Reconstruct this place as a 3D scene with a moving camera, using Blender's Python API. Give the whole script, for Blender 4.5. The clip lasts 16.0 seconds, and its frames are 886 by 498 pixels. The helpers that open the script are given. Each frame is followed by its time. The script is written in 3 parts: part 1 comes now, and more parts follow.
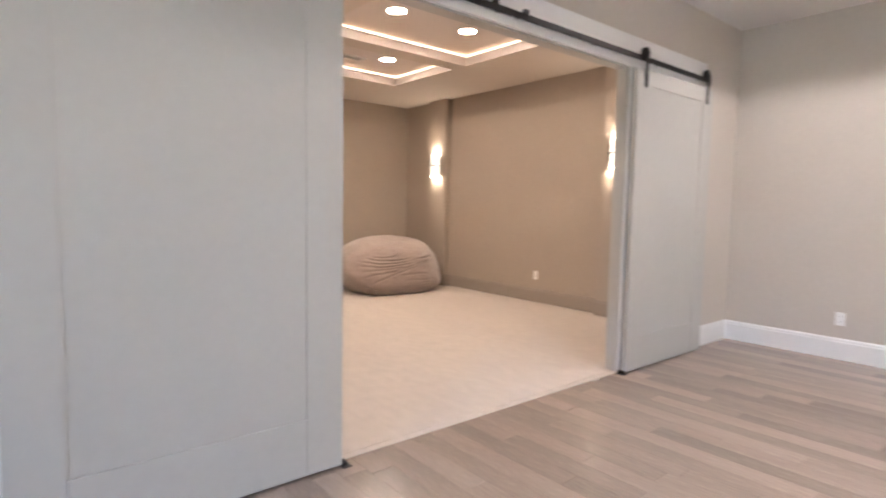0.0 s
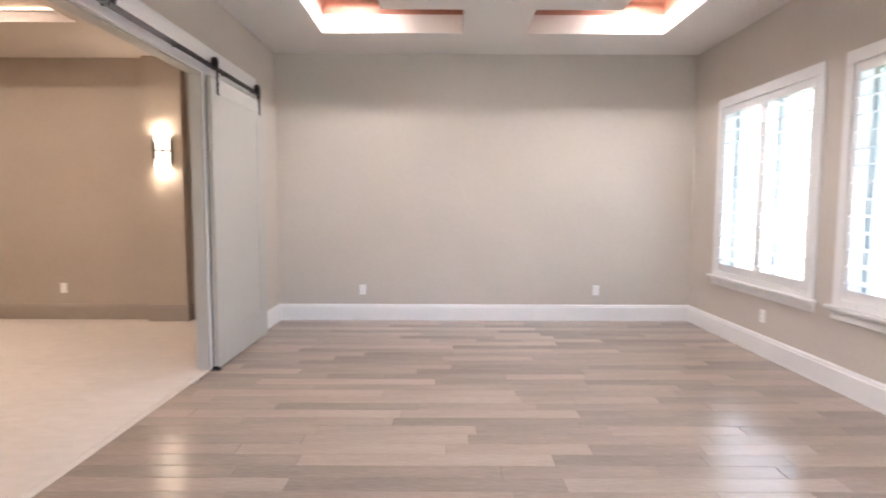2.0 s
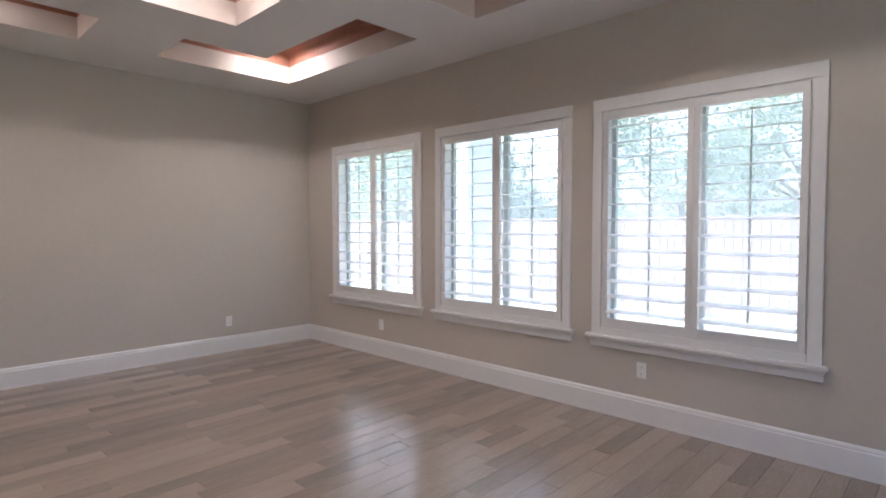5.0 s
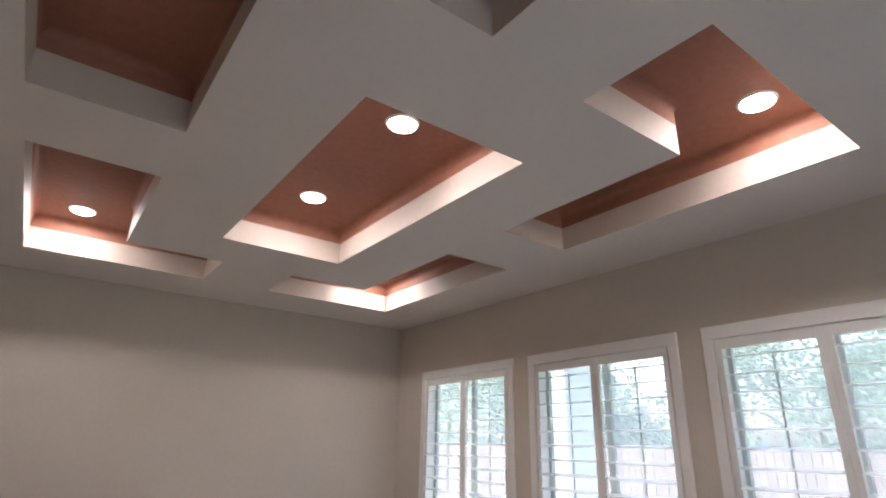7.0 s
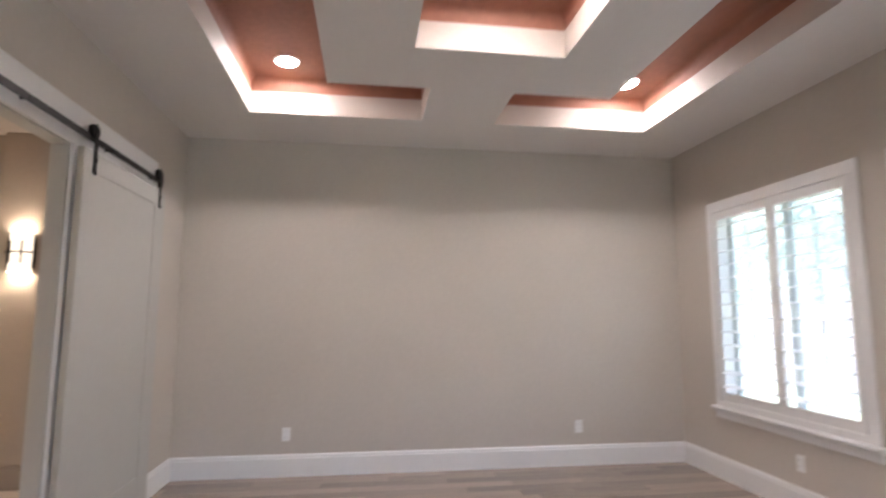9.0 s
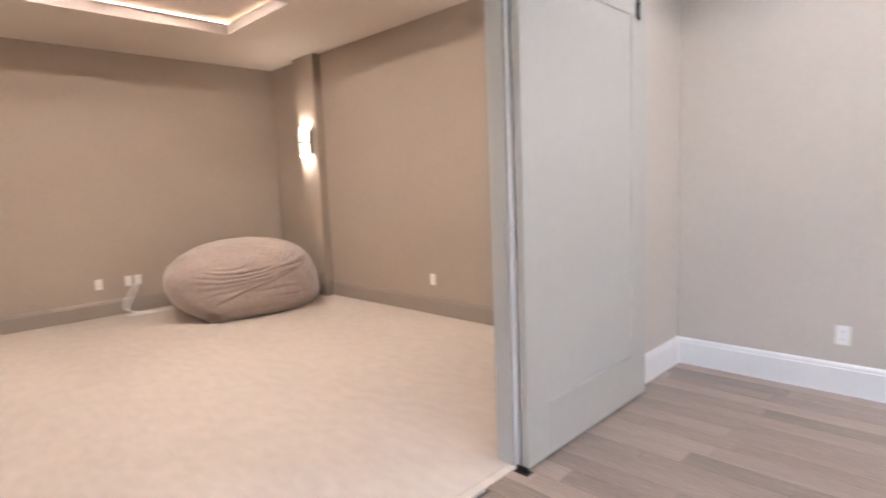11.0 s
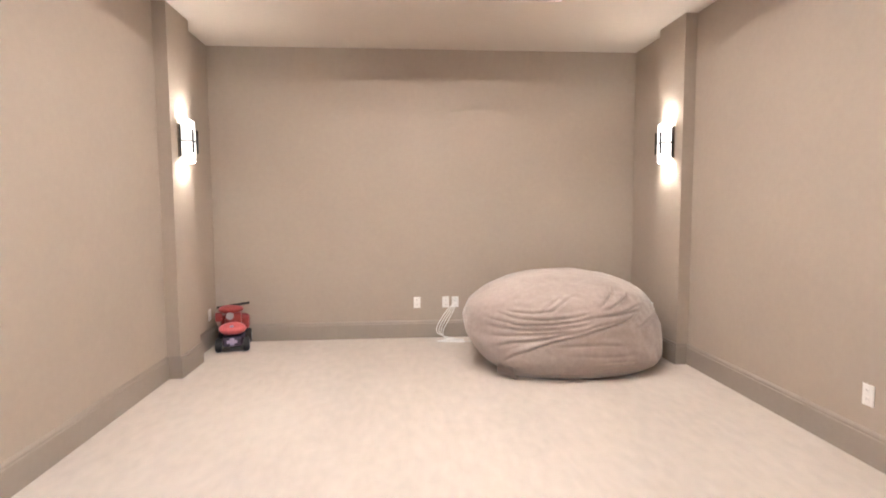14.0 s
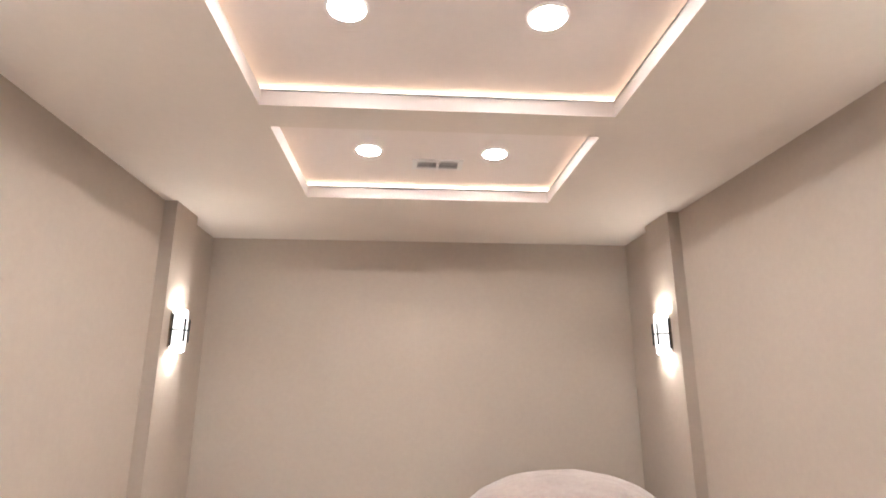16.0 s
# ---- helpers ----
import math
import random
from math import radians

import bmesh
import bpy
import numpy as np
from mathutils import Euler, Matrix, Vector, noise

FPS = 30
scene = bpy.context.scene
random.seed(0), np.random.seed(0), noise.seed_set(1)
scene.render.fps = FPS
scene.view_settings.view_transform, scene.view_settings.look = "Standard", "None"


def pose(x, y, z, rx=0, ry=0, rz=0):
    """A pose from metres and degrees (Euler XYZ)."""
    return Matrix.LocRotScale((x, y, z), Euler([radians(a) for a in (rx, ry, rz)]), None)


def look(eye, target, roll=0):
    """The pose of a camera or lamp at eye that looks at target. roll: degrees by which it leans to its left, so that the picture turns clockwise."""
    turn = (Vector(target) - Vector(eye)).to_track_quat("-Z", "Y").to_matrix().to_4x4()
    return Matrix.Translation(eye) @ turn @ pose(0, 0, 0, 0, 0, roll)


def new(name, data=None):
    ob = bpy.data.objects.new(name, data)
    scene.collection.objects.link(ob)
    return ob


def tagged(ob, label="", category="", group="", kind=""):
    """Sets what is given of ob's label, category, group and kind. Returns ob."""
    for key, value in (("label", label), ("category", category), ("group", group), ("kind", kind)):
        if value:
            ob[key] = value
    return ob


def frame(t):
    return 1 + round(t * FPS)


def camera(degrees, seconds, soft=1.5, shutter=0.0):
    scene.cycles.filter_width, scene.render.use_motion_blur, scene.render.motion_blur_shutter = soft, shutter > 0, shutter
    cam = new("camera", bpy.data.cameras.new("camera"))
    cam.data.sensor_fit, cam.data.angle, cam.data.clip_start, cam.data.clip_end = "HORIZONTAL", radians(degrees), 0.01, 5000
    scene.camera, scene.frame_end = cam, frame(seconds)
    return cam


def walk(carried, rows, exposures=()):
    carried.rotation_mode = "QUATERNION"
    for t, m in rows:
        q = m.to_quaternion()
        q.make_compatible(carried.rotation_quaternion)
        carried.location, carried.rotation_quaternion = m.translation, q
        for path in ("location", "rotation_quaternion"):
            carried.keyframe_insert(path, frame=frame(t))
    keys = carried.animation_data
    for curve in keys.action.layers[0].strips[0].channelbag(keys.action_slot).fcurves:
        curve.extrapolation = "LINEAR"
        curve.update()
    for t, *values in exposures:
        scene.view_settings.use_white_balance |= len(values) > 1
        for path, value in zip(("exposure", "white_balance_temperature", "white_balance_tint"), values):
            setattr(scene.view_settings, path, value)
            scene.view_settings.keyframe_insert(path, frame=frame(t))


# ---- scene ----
cam = camera(78.3, 16.0, soft=1.8, shutter=0.4)
PATH = [
    (0, (0.04, -2.375, 1.289), (1.313, -0.84, 1.132), 1.0),
    (0.5, (-0.026, -2.217, 1.334), (1.601, -1.065, 1.171), 0.2),
    (1, (-0.194, -2.159, 1.34), (1.639, -1.373, 1.18), 0.3),
    (1.5, (-0.373, -2.05, 1.357), (1.579, -1.647, 1.193), 0.1),
    (2, (-0.546, -1.896, 1.344), (1.447, -1.9, 1.184), 0.2),
    (2.5, (-0.673, -1.747, 1.404), (1.288, -2.095, 1.224), 0.4),
    (3, (-0.751, -1.518, 1.406), (1.117, -2.209, 1.23), 0.4),
    (3.5, (-0.705, -1.248, 1.403), (1.0, -2.279, 1.227), 0.6),
    (3.7, (-0.652, -1.15, 1.414), (0.967, -2.31, 1.234), 0.7),
    (5.8, (-0.336, -0.865, 1.528), (1.015, -2.341, 1.536), 0.8),
    (6, (-0.306, -0.904, 1.561), (1.092, -2.328, 1.691), 1.0),
    (6.5, (-0.385, -1.011, 1.586), (1.132, -2.232, 2.042), 1.6),
    (7, (-0.355, -1.026, 1.592), (1.169, -2.124, 2.277), 1.4),
    (7.5, (-0.186, -1.112, 1.579), (1.37, -2.114, 2.337), 1.2),
    (8, (0.082, -1.261, 1.517), (1.735, -2.131, 2.231), 0.9),
    (8.5, (0.331, -1.509, 1.427), (2.146, -2.181, 1.935), 0.7),
    (9, (0.601, -1.665, 1.422), (2.568, -1.938, 1.661), 0.1),
    (9.5, (0.924, -1.834, 1.373), (2.91, -1.625, 1.485), -0.2),
    (10, (1.214, -1.869, 1.321), (3.097, -1.199, 1.256), -0.4),
    (10.2, (1.356, -1.8, 1.339), (3.176, -0.983, 1.207), -1.1),
    (12.3, (2.543, -1.053, 1.362), (3.052, 0.871, 1.155), -0.5),
    (12.5, (2.652, -0.925, 1.383), (3.063, 1.022, 1.179), -0.5),
    (13, (2.949, -0.633, 1.278), (3.151, 1.349, 1.105), -0.2),
    (13.5, (3.073, -0.361, 1.291), (3.238, 1.625, 1.117), -0.2),
    (14, (3.251, -0.154, 1.391), (3.405, 1.834, 1.234), -0.3),
    (14.5, (3.292, -0.021, 1.482), (3.448, 1.970, 1.589), -0.2),
    (15, (3.313, 0.006, 1.562), (3.461, 1.962, 1.955), -0.2),
    (15.5, (3.350, -0.043, 1.585), (3.489, 1.883, 2.105), 0.1),
    (16, (3.364, -0.085, 1.506), (3.494, 1.851, 1.990), 0.1),
]
EXPOSE = [(0.0, 3.92, 5800, 16), (0.5, 4.02, 5800, 16), (1.5, 4.0, 5800, 16), (2.5, 3.74, 5750, 16), (3.5, 3.25, 5700, 16), (6.0, 2.68, 5950, 17), (7.0, 2.65, 6000, 17), (7.5, 2.97, 6000, 17),
          (8.0, 3.03, 5900, 17), (9.2, 3.3, 5850, 16), (10.2, 3.78, 5650, 16), (12.3, 4.3, 5250, 12), (14.0, 4.48, 5100, 10), (16.0, 4.5, 4900, 9)]
walk(cam, [(r[0], look(*r[1:])) for r in PATH], exposures=EXPOSE)
SKY, CAN, THCAN, SCONCE, LEDP, BULBP = 0.15, 33.5, 28.0, 0.20, 0.5, 11.0

# ---- world, sun, exposure ----
world = bpy.data.worlds.new("sky")
scene.world = world
world.use_nodes = True
wn = world.node_tree
sky = wn.nodes.new("ShaderNodeTexSky")
sky.sky_type = "NISHITA"
sky.sun_disc = False
sky.sun_elevation = radians(52)
sky.sun_rotation = radians(81)
sky.dust_density, sky.ozone_density = 6.0, 0.4
wn.nodes["Background"].inputs[1].default_value = SKY
wn.links.new(sky.outputs[0], wn.nodes["Background"].inputs[0])
sun_data = bpy.data.lights.new("sun", "SUN")
sun_data.energy, sun_data.angle, sun_data.color = 5.0, radians(0.6), (1.0, 0.95, 0.88)
sun = new("sun", sun_data)
sun.matrix_world = look((20, 3, 25), (0, 0, 0))


# ---- materials ----
def mat(name, color, rough=0.6, metal=0.0, var=0.06, scale=6.0, bump=0.0, bump_scale=120.0, coat=0.0, spread=0.0,
        sheen=0.0, stretch=None, emit=None, power=0.0):
    """A painted or woven surface: colour varied at two scales, fine relief, and a little change from object to object."""
    m = bpy.data.materials.new(name)
    m.use_nodes = True
    nt = m.node_tree
    b = nt.nodes["Principled BSDF"]
    b.inputs["Roughness"].default_value, b.inputs["Metallic"].default_value = rough, metal
    b.inputs["Coat Weight"].default_value = coat
    b.inputs["Coat Roughness"].default_value = 0.25
    b.inputs["Sheen Weight"].default_value = sheen
    co = nt.nodes.new("ShaderNodeTexCoord")
    vec = co.outputs["Object"]
    if stretch:
        mp = nt.nodes.new("ShaderNodeMapping")
        mp.inputs["Scale"].default_value = stretch
        nt.links.new(vec, mp.inputs[0])
        vec = mp.outputs[0]
    n1, n2 = nt.nodes.new("ShaderNodeTexNoise"), nt.nodes.new("ShaderNodeTexNoise")
    n1.inputs["Scale"].default_value, n1.inputs["Detail"].default_value = scale * 0.25, 3
    n2.inputs["Scale"].default_value, n2.inputs["Detail"].default_value = scale * 4, 6
    nt.links.new(vec, n1.inputs["Vector"]), nt.links.new(vec, n2.inputs["Vector"])
    add = nt.nodes.new("ShaderNodeMath")
    add.operation = "ADD"
    nt.links.new(n1.outputs["Fac"], add.inputs[0]), nt.links.new(n2.outputs["Fac"], add.inputs[1])
    val = add.outputs[0]
    if spread:
        oi = nt.nodes.new("ShaderNodeObjectInfo")
        ma = nt.nodes.new("ShaderNodeMath")
        ma.operation = "MULTIPLY_ADD"
        nt.links.new(oi.outputs["Random"], ma.inputs[0])
        ma.inputs[1].default_value = spread
        nt.links.new(val, ma.inputs[2])
        val = ma.outputs[0]
    mr = nt.nodes.new("ShaderNodeMapRange")
    mr.inputs["From Min"].default_value, mr.inputs["From Max"].default_value = 0.7, 1.3 + spread
    nt.links.new(val, mr.inputs[0])
    mix = nt.nodes.new("ShaderNodeMix")
    mix.data_type = "RGBA"
    mix.inputs["A"].default_value = (*[max(0, c * (1 - var)) for c in color], 1)
    mix.inputs["B"].default_value = (*[min(1, c * (1 + var)) for c in color], 1)
    nt.links.new(mr.outputs[0], mix.inputs["Factor"])
    nt.links.new(mix.outputs["Result"], b.inputs["Base Color"])
    if bump:
        nb = nt.nodes.new("ShaderNodeTexNoise")
        nb.inputs["Scale"].default_value, nb.inputs["Detail"].default_value = bump_scale, 3
        nt.links.new(vec, nb.inputs["Vector"])
        bp = nt.nodes.new("ShaderNodeBump")
        bp.inputs["Strength"].default_value, bp.inputs["Distance"].default_value = bump, 0.004
        nt.links.new(nb.outputs["Fac"], bp.inputs["Height"])
        nt.links.new(bp.outputs[0], b.inputs["Normal"])
    if emit:
        b.inputs["Emission Color"].default_value = (*emit, 1)
        b.inputs["Emission Strength"].default_value = power
    return m


WALL = mat("greige_paint", (0.55, 0.495, 0.435), 0.75, var=0.03, bump=0.10, bump_scale=160)
THEATRE = mat("taupe_paint", (0.395, 0.333, 0.27), 0.8, var=0.03, bump=0.10, bump_scale=160)
CEIL = mat("ceiling_paint", (0.72, 0.685, 0.65), 0.7, var=0.02, bump=0.08, bump_scale=140)
THCEIL = mat("theatre_ceiling_paint", (0.64, 0.57, 0.50), 0.7, var=0.02, bump=0.08, bump_scale=140)
COPPER = mat("copper_paint", (0.34, 0.145, 0.09), 0.6, var=0.12, scale=5, bump=0.06, bump_scale=60)
WHITE = mat("white_trim_paint", (0.78, 0.765, 0.75), 0.38, var=0.02, bump=0.03, bump_scale=60)
CREAM = mat("cream_reveal_paint", (0.58, 0.50, 0.435), 0.6, var=0.02, bump=0.05)
TRAY = mat("tray_paint", (0.70, 0.63, 0.585), 0.6, var=0.02, bump=0.05)
# tray paint darkened for the lips, so weaker lamp light is put into colour
DIMLIP = mat("tray_paint_dimmed", (0.46, 0.40, 0.36), 0.6, var=0.02, bump=0.05)
THBASE = mat("taupe_trim_paint", (0.31, 0.265, 0.22), 0.42, var=0.03)
DOOR = mat("grey_door_paint", (0.47, 0.455, 0.42), 0.42, var=0.025, bump=0.04, bump_scale=80)
BLACK = mat("black_iron", (0.018, 0.016, 0.015), 0.45, metal=0.6, var=0.2, bump=0.1)
BRONZE = mat("bronze_metal", (0.16, 0.12, 0.08), 0.38, metal=0.9, var=0.12)
PLASTIC = mat("white_plastic", (0.82, 0.81, 0.79), 0.3, var=0.01)
SLOT = mat("dark_slot", (0.05, 0.05, 0.05), 0.6)
CARPET = mat("cream_carpet", (0.57, 0.50, 0.435), 0.95, var=0.09, scale=2.4, stretch=(1.6, 0.7, 1), bump=1.0, bump_scale=230, sheen=0.25)
SUEDE = mat("taupe_microsuede", (0.375, 0.305, 0.265), 0.85, var=0.12, scale=7, bump=0.25, bump_scale=300, sheen=0.5)
GUARD = mat("vent_metal", (0.66, 0.64, 0.62), 0.4, var=0.03)
RED = mat("red_plastic", (0.26, 0.035, 0.035), 0.35, var=0.1)
PINK = mat("coral_plastic", (0.60, 0.13, 0.14), 0.4, var=0.08)
PURPLE = mat("dark_violet_plastic", (0.045, 0.03, 0.06), 0.4, var=0.15)
LILAC = mat("lilac_sticker", (0.40, 0.34, 0.50), 0.5, var=0.1)
RUBBER = mat("black_rubber", (0.015, 0.015, 0.017), 0.7, var=0.2, bump=0.3)
GREYP = mat("grey_plastic", (0.33, 0.32, 0.33), 0.4, var=0.06)
LENS = mat("lamp_lens", (0.9, 0.9, 0.88), 0.4, emit=(1.0, 0.89, 0.78), power=CAN)
THLENS = mat("theatre_lamp_lens", (0.9, 0.9, 0.88), 0.4, emit=(1.0, 0.79, 0.57), power=THCAN)
TUBE = mat("frosted_glass_tube", (0.9, 0.88, 0.82), 0.5, emit=(1.0, 0.79, 0.53), power=SCONCE)
BULB = mat("bulb_glow", (0.9, 0.88, 0.82), 0.5, emit=(1.0, 0.80, 0.55), power=BULBP)
LED = mat("led_strip", (0.9, 0.7, 0.4), 0.5, emit=(1.0, 0.70, 0.40), power=LEDP)
GRASS = mat("lawn", (0.085, 0.105, 0.05), 0.9, var=0.35, scale=3, bump=1.0, bump_scale=60)
CEDAR = mat("cedar_boards", (0.20, 0.135, 0.12), 0.8, var=0.2, scale=6, stretch=(8, 8, 1), bump=0.3, spread=0.6)
SIDING = mat("blue_grey_siding", (0.50, 0.51, 0.49), 0.7, var=0.06, bump=0.1)
SOFFIT = mat("soffit_paint", (0.32, 0.36, 0.35), 0.7, var=0.05)
BARK = mat("bark", (0.11, 0.08, 0.06), 0.9, var=0.3, scale=12, bump=0.8, bump_scale=40)
LEAF = mat("leaves", (0.22, 0.28, 0.22), 0.6, var=0.45, scale=4)
FRAMEM = mat("window_vinyl", (0.55, 0.57, 0.55), 0.4, var=0.03)


def wood_floor():
    m = mat("grey_oak_planks", (0.305, 0.245, 0.20), 0.22, var=0.36, scale=5, stretch=(5, 0.6, 5), bump=0.10, bump_scale=20,
            spread=0.65)
    b = m.node_tree.nodes["Principled BSDF"]
    b.inputs["Specular IOR Level"].default_value = 0.45
    return m


OAK = wood_floor()


def glass():
    m = bpy.data.materials.new("window_glass")
    m.use_nodes = True
    b = m.node_tree.nodes["Principled BSDF"]
    b.inputs["Base Color"].default_value = (0.93, 0.98, 0.97, 1)
    b.inputs["Transmission Weight"].default_value = 1.0
    b.inputs["Roughness"].default_value = 0.0
    b.inputs["IOR"].default_value = 1.01
    # pale translucent share added to the pane imitates veiling glare from outdoors
    nt = m.node_tree
    veil = nt.nodes.new("ShaderNodeBsdfTranslucent")
    veil.inputs["Color"].default_value = (0.80, 0.86, 0.88, 1)
    mix = nt.nodes.new("ShaderNodeMixShader")
    mix.inputs[0].default_value = 0.20
    nt.links.new(b.outputs[0], mix.inputs[1])
    nt.links.new(veil.outputs[0], mix.inputs[2])
    nt.links.new(mix.outputs[0], nt.nodes["Material Output"].inputs[0])
    return m


GLASS = glass()


# ---- building helpers ----
def box(bm, x0, x1, y0, y1, z0, z1, bevel=0.0):
    r = bmesh.ops.create_cube(bm, size=1)
    m = pose((x0 + x1) / 2, (y0 + y1) / 2, (z0 + z1) / 2) @ Matrix.Diagonal((x1 - x0, y1 - y0, z1 - z0, 1))
    bmesh.ops.transform(bm, matrix=m, verts=r["verts"])
    if bevel:
        edges = list({e for v in r["verts"] for e in v.link_edges})
        bmesh.ops.bevel(bm, geom=edges, offset=bevel, segments=2, affect="EDGES", profile=0.5)
    return bm


def tube(bm, a, b, r0, r1=None, seg=20):
    a, b = Vector(a), Vector(b)
    d = b - a
    m = Matrix.Translation((a + b) / 2) @ d.to_track_quat("Z", "Y").to_matrix().to_4x4()
    bmesh.ops.create_cone(bm, cap_ends=True, segments=seg, radius1=r0, radius2=r0 if r1 is None else r1, depth=d.length, matrix=m)
    return bm


def part(name, bm, material, parent=None, label="", smooth=False):
    me = bpy.data.meshes.new(name)
    bm.normal_update()
    bm.to_mesh(me)
    bm.free()
    for mm in (material if isinstance(material, (list, tuple)) else [material]):
        me.materials.append(mm)
    if smooth:
        for p in me.polygons:
            p.use_smooth = True
    ob = new(name, me)
    ob.parent = parent
    return tagged(ob, label=label)


def B(*a, bevel=0.0):
    return box(bmesh.new(), *a, bevel=bevel)


def empty(name, x=0, y=0, z=0, rz=0):
    ob = new(name)
    ob.empty_display_size = 0.1
    ob.matrix_basis = pose(x, y, z, 0, 0, rz)
    return ob


def structure(ob, label, category):
    return tagged(ob, label, category, kind="structure")


def boxes(name, material, rows, label, category, bevel=0.0):
    bm = bmesh.new()
    for r in rows:
        box(bm, *r, bevel=bevel)
    return structure(part(name, bm, material), label, category)


# ---- plan ----
H = 3.048
X2, YW = 5.757, -4.79           # plain end wall, window wall
XB = -3.2                       # wall behind the walk
OL, OR, OH = 1.335, 3.82, 2.375   # doorway between the rooms
TL, TR, TB = 1.352, 5.737, 5.530   # theatre walls
H2 = 2.985                      # theatre ceiling
T0 = 0.09                       # theatre face of the shared wall
ROOF = 3.42

WINDOWS = [(3.626, 5.20), (1.868, 3.413), (0.16, 1.675)]
WZ0, WZ1 = 0.665, 2.345           # rough opening heights
CAS = 0.075                     # casing width round the opening

rows = []
xs = sorted(WINDOWS)
edge = XB
for a, b in xs:
    rows += [(edge, a + CAS, YW - 0.18, YW, 0, ROOF), (a + CAS, b - CAS, YW - 0.18, YW, 0, WZ0), (a + CAS, b - CAS, YW - 0.18, YW, WZ1, ROOF)]
    edge = b - CAS
rows.append((edge, X2 + 0.15, YW - 0.18, YW, 0, ROOF))
boxes("wall_south", WALL, rows, "greige painted wall with three shuttered windows", "wall")
boxes("wall_east", WALL, [(X2, X2 + 0.15, YW, -0.001, 0, ROOF)], "plain greige painted end wall", "wall")
boxes("wall_west", WALL, [(XB - 0.15, XB, YW, -3.5, 0, ROOF), (XB - 0.15, XB, -0.9, 0.15, 0, ROOF), (XB - 0.15, XB, -3.5, -0.9, 2.4, ROOF)],
      "plain greige painted wall with a wide opening to daylight", "wall")
boxes("wall_north", WALL, [(XB, OL, 0, 0.05, 0, ROOF), (OR, X2 + 0.15, 0, 0.05, 0, ROOF), (OL, OR, 0, 0.05, OH, ROOF)],
      "greige wall with a wide barn-door opening", "wall")
boxes("wall_theatre_south", THEATRE, [(TL - 0.15, OL, 0.05, T0, 0, ROOF), (OR, TR + 0.15, 0.05, T0, 0, ROOF), (OL, OR, 0.05, T0, OH, ROOF)],
      "taupe painted wall round the opening", "wall")
boxes("wall_theatre_east", THEATRE, [(TR, TR + 0.15, T0, TB, 0, ROOF)], "taupe painted side wall of the theatre room", "wall")
boxes("wall_theatre_west", THEATRE, [(TL - 0.15, TL, T0, TB, 0, ROOF)], "taupe painted side wall of the theatre room", "wall")
boxes("wall_theatre_north", THEATRE, [(TL - 0.15, TR + 0.15, TB, TB + 0.15, 0, ROOF)], "taupe painted back wall of the theatre room", "wall")
boxes("roof", SOFFIT, [(XB - 0.3, X2 + 0.6, YW - 0.55, TB + 0.3, ROOF, ROOF + 0.15), (XB - 0.3, X2 + 0.6, YW - 0.55, YW - 0.50, 2.62, ROOF)],
      "roof slab with a deep eave", "roof")
boxes("eave", SOFFIT, [(XB - 0.3, X2 + 0.6, YW - 0.50, YW - 0.18, 2.62, 2.66)], "painted soffit over the windows", "soffit")


def coffered(name, x0, x1, y0, y1, z, holes, top, mats, label, closed=True, crown=None):
    """A ceiling sheet with raised fields: holes are rectangles, which may join into one another."""
    gx = sorted({x0, x1, *[v for h in holes for v in h[:2]]})
    gy = sorted({y0, y1, *[v for h in holes for v in h[2:]]})
    up = lambda i, j: 0 <= i < len(gx) - 1 and 0 <= j < len(gy) - 1 and any(
        h[0] - 1e-6 <= gx[i] and gx[i + 1] <= h[1] + 1e-6 and h[2] - 1e-6 <= gy[j] and gy[j + 1] <= h[3] + 1e-6 for h in holes)
    bm = bmesh.new()

    def quad(pts, mi):
        f = bm.faces.new([bm.verts.new(p) for p in pts])
        f.material_index = mi
    for i in range(len(gx) - 1):
        for j in range(len(gy) - 1):
            a, b, c, d = gx[i], gx[i + 1], gy[j], gy[j + 1]
            u = up(i, j)
            zz = (crown or top) if u else z
            if closed or not u:
                quad([(a, c, zz), (a, d, zz), (b, d, zz), (b, c, zz)], 1 if u else 0)
            if u:
                for (p, q, on) in (((a, c), (a, d), up(i - 1, j)), ((b, d), (b, c), up(i + 1, j)), ((b, c), (a, c), up(i, j - 1)), ((a, d), (b, d), up(i, j + 1))):
                    if not on:
                        quad([(*p, z), (*q, z), (*q, top), (*p, top)], 2)
                        if crown:
                            quad([(*p, top), (*q, top), (*q, crown), (*p, crown)], 1)
                            # rounded cove between the side and the field
                            n = Vector((q[1] - p[1], p[0] - q[0])).normalized()
                            rad = 0.055
                            arc = [(rad * (1 - math.cos(math.pi * i / 12)), crown - rad * (1 - math.sin(math.pi * i / 12))) for i in range(7)]
                            for (d0, h0), (d1, h1) in zip(arc, arc[1:]):
                                quad([(p[0] + n.x * d0, p[1] + n.y * d0, h0), (q[0] + n.x * d0, q[1] + n.y * d0, h0),
                                      (q[0] + n.x * d1, q[1] + n.y * d1, h1 - 0.001), (p[0] + n.x * d1, p[1] + n.y * d1, h1 - 0.001)], 1)
    bmesh.ops.remove_doubles(bm, verts=bm.verts, dist=1e-4)
    return structure(part(name, bm, mats), label, "ceiling")


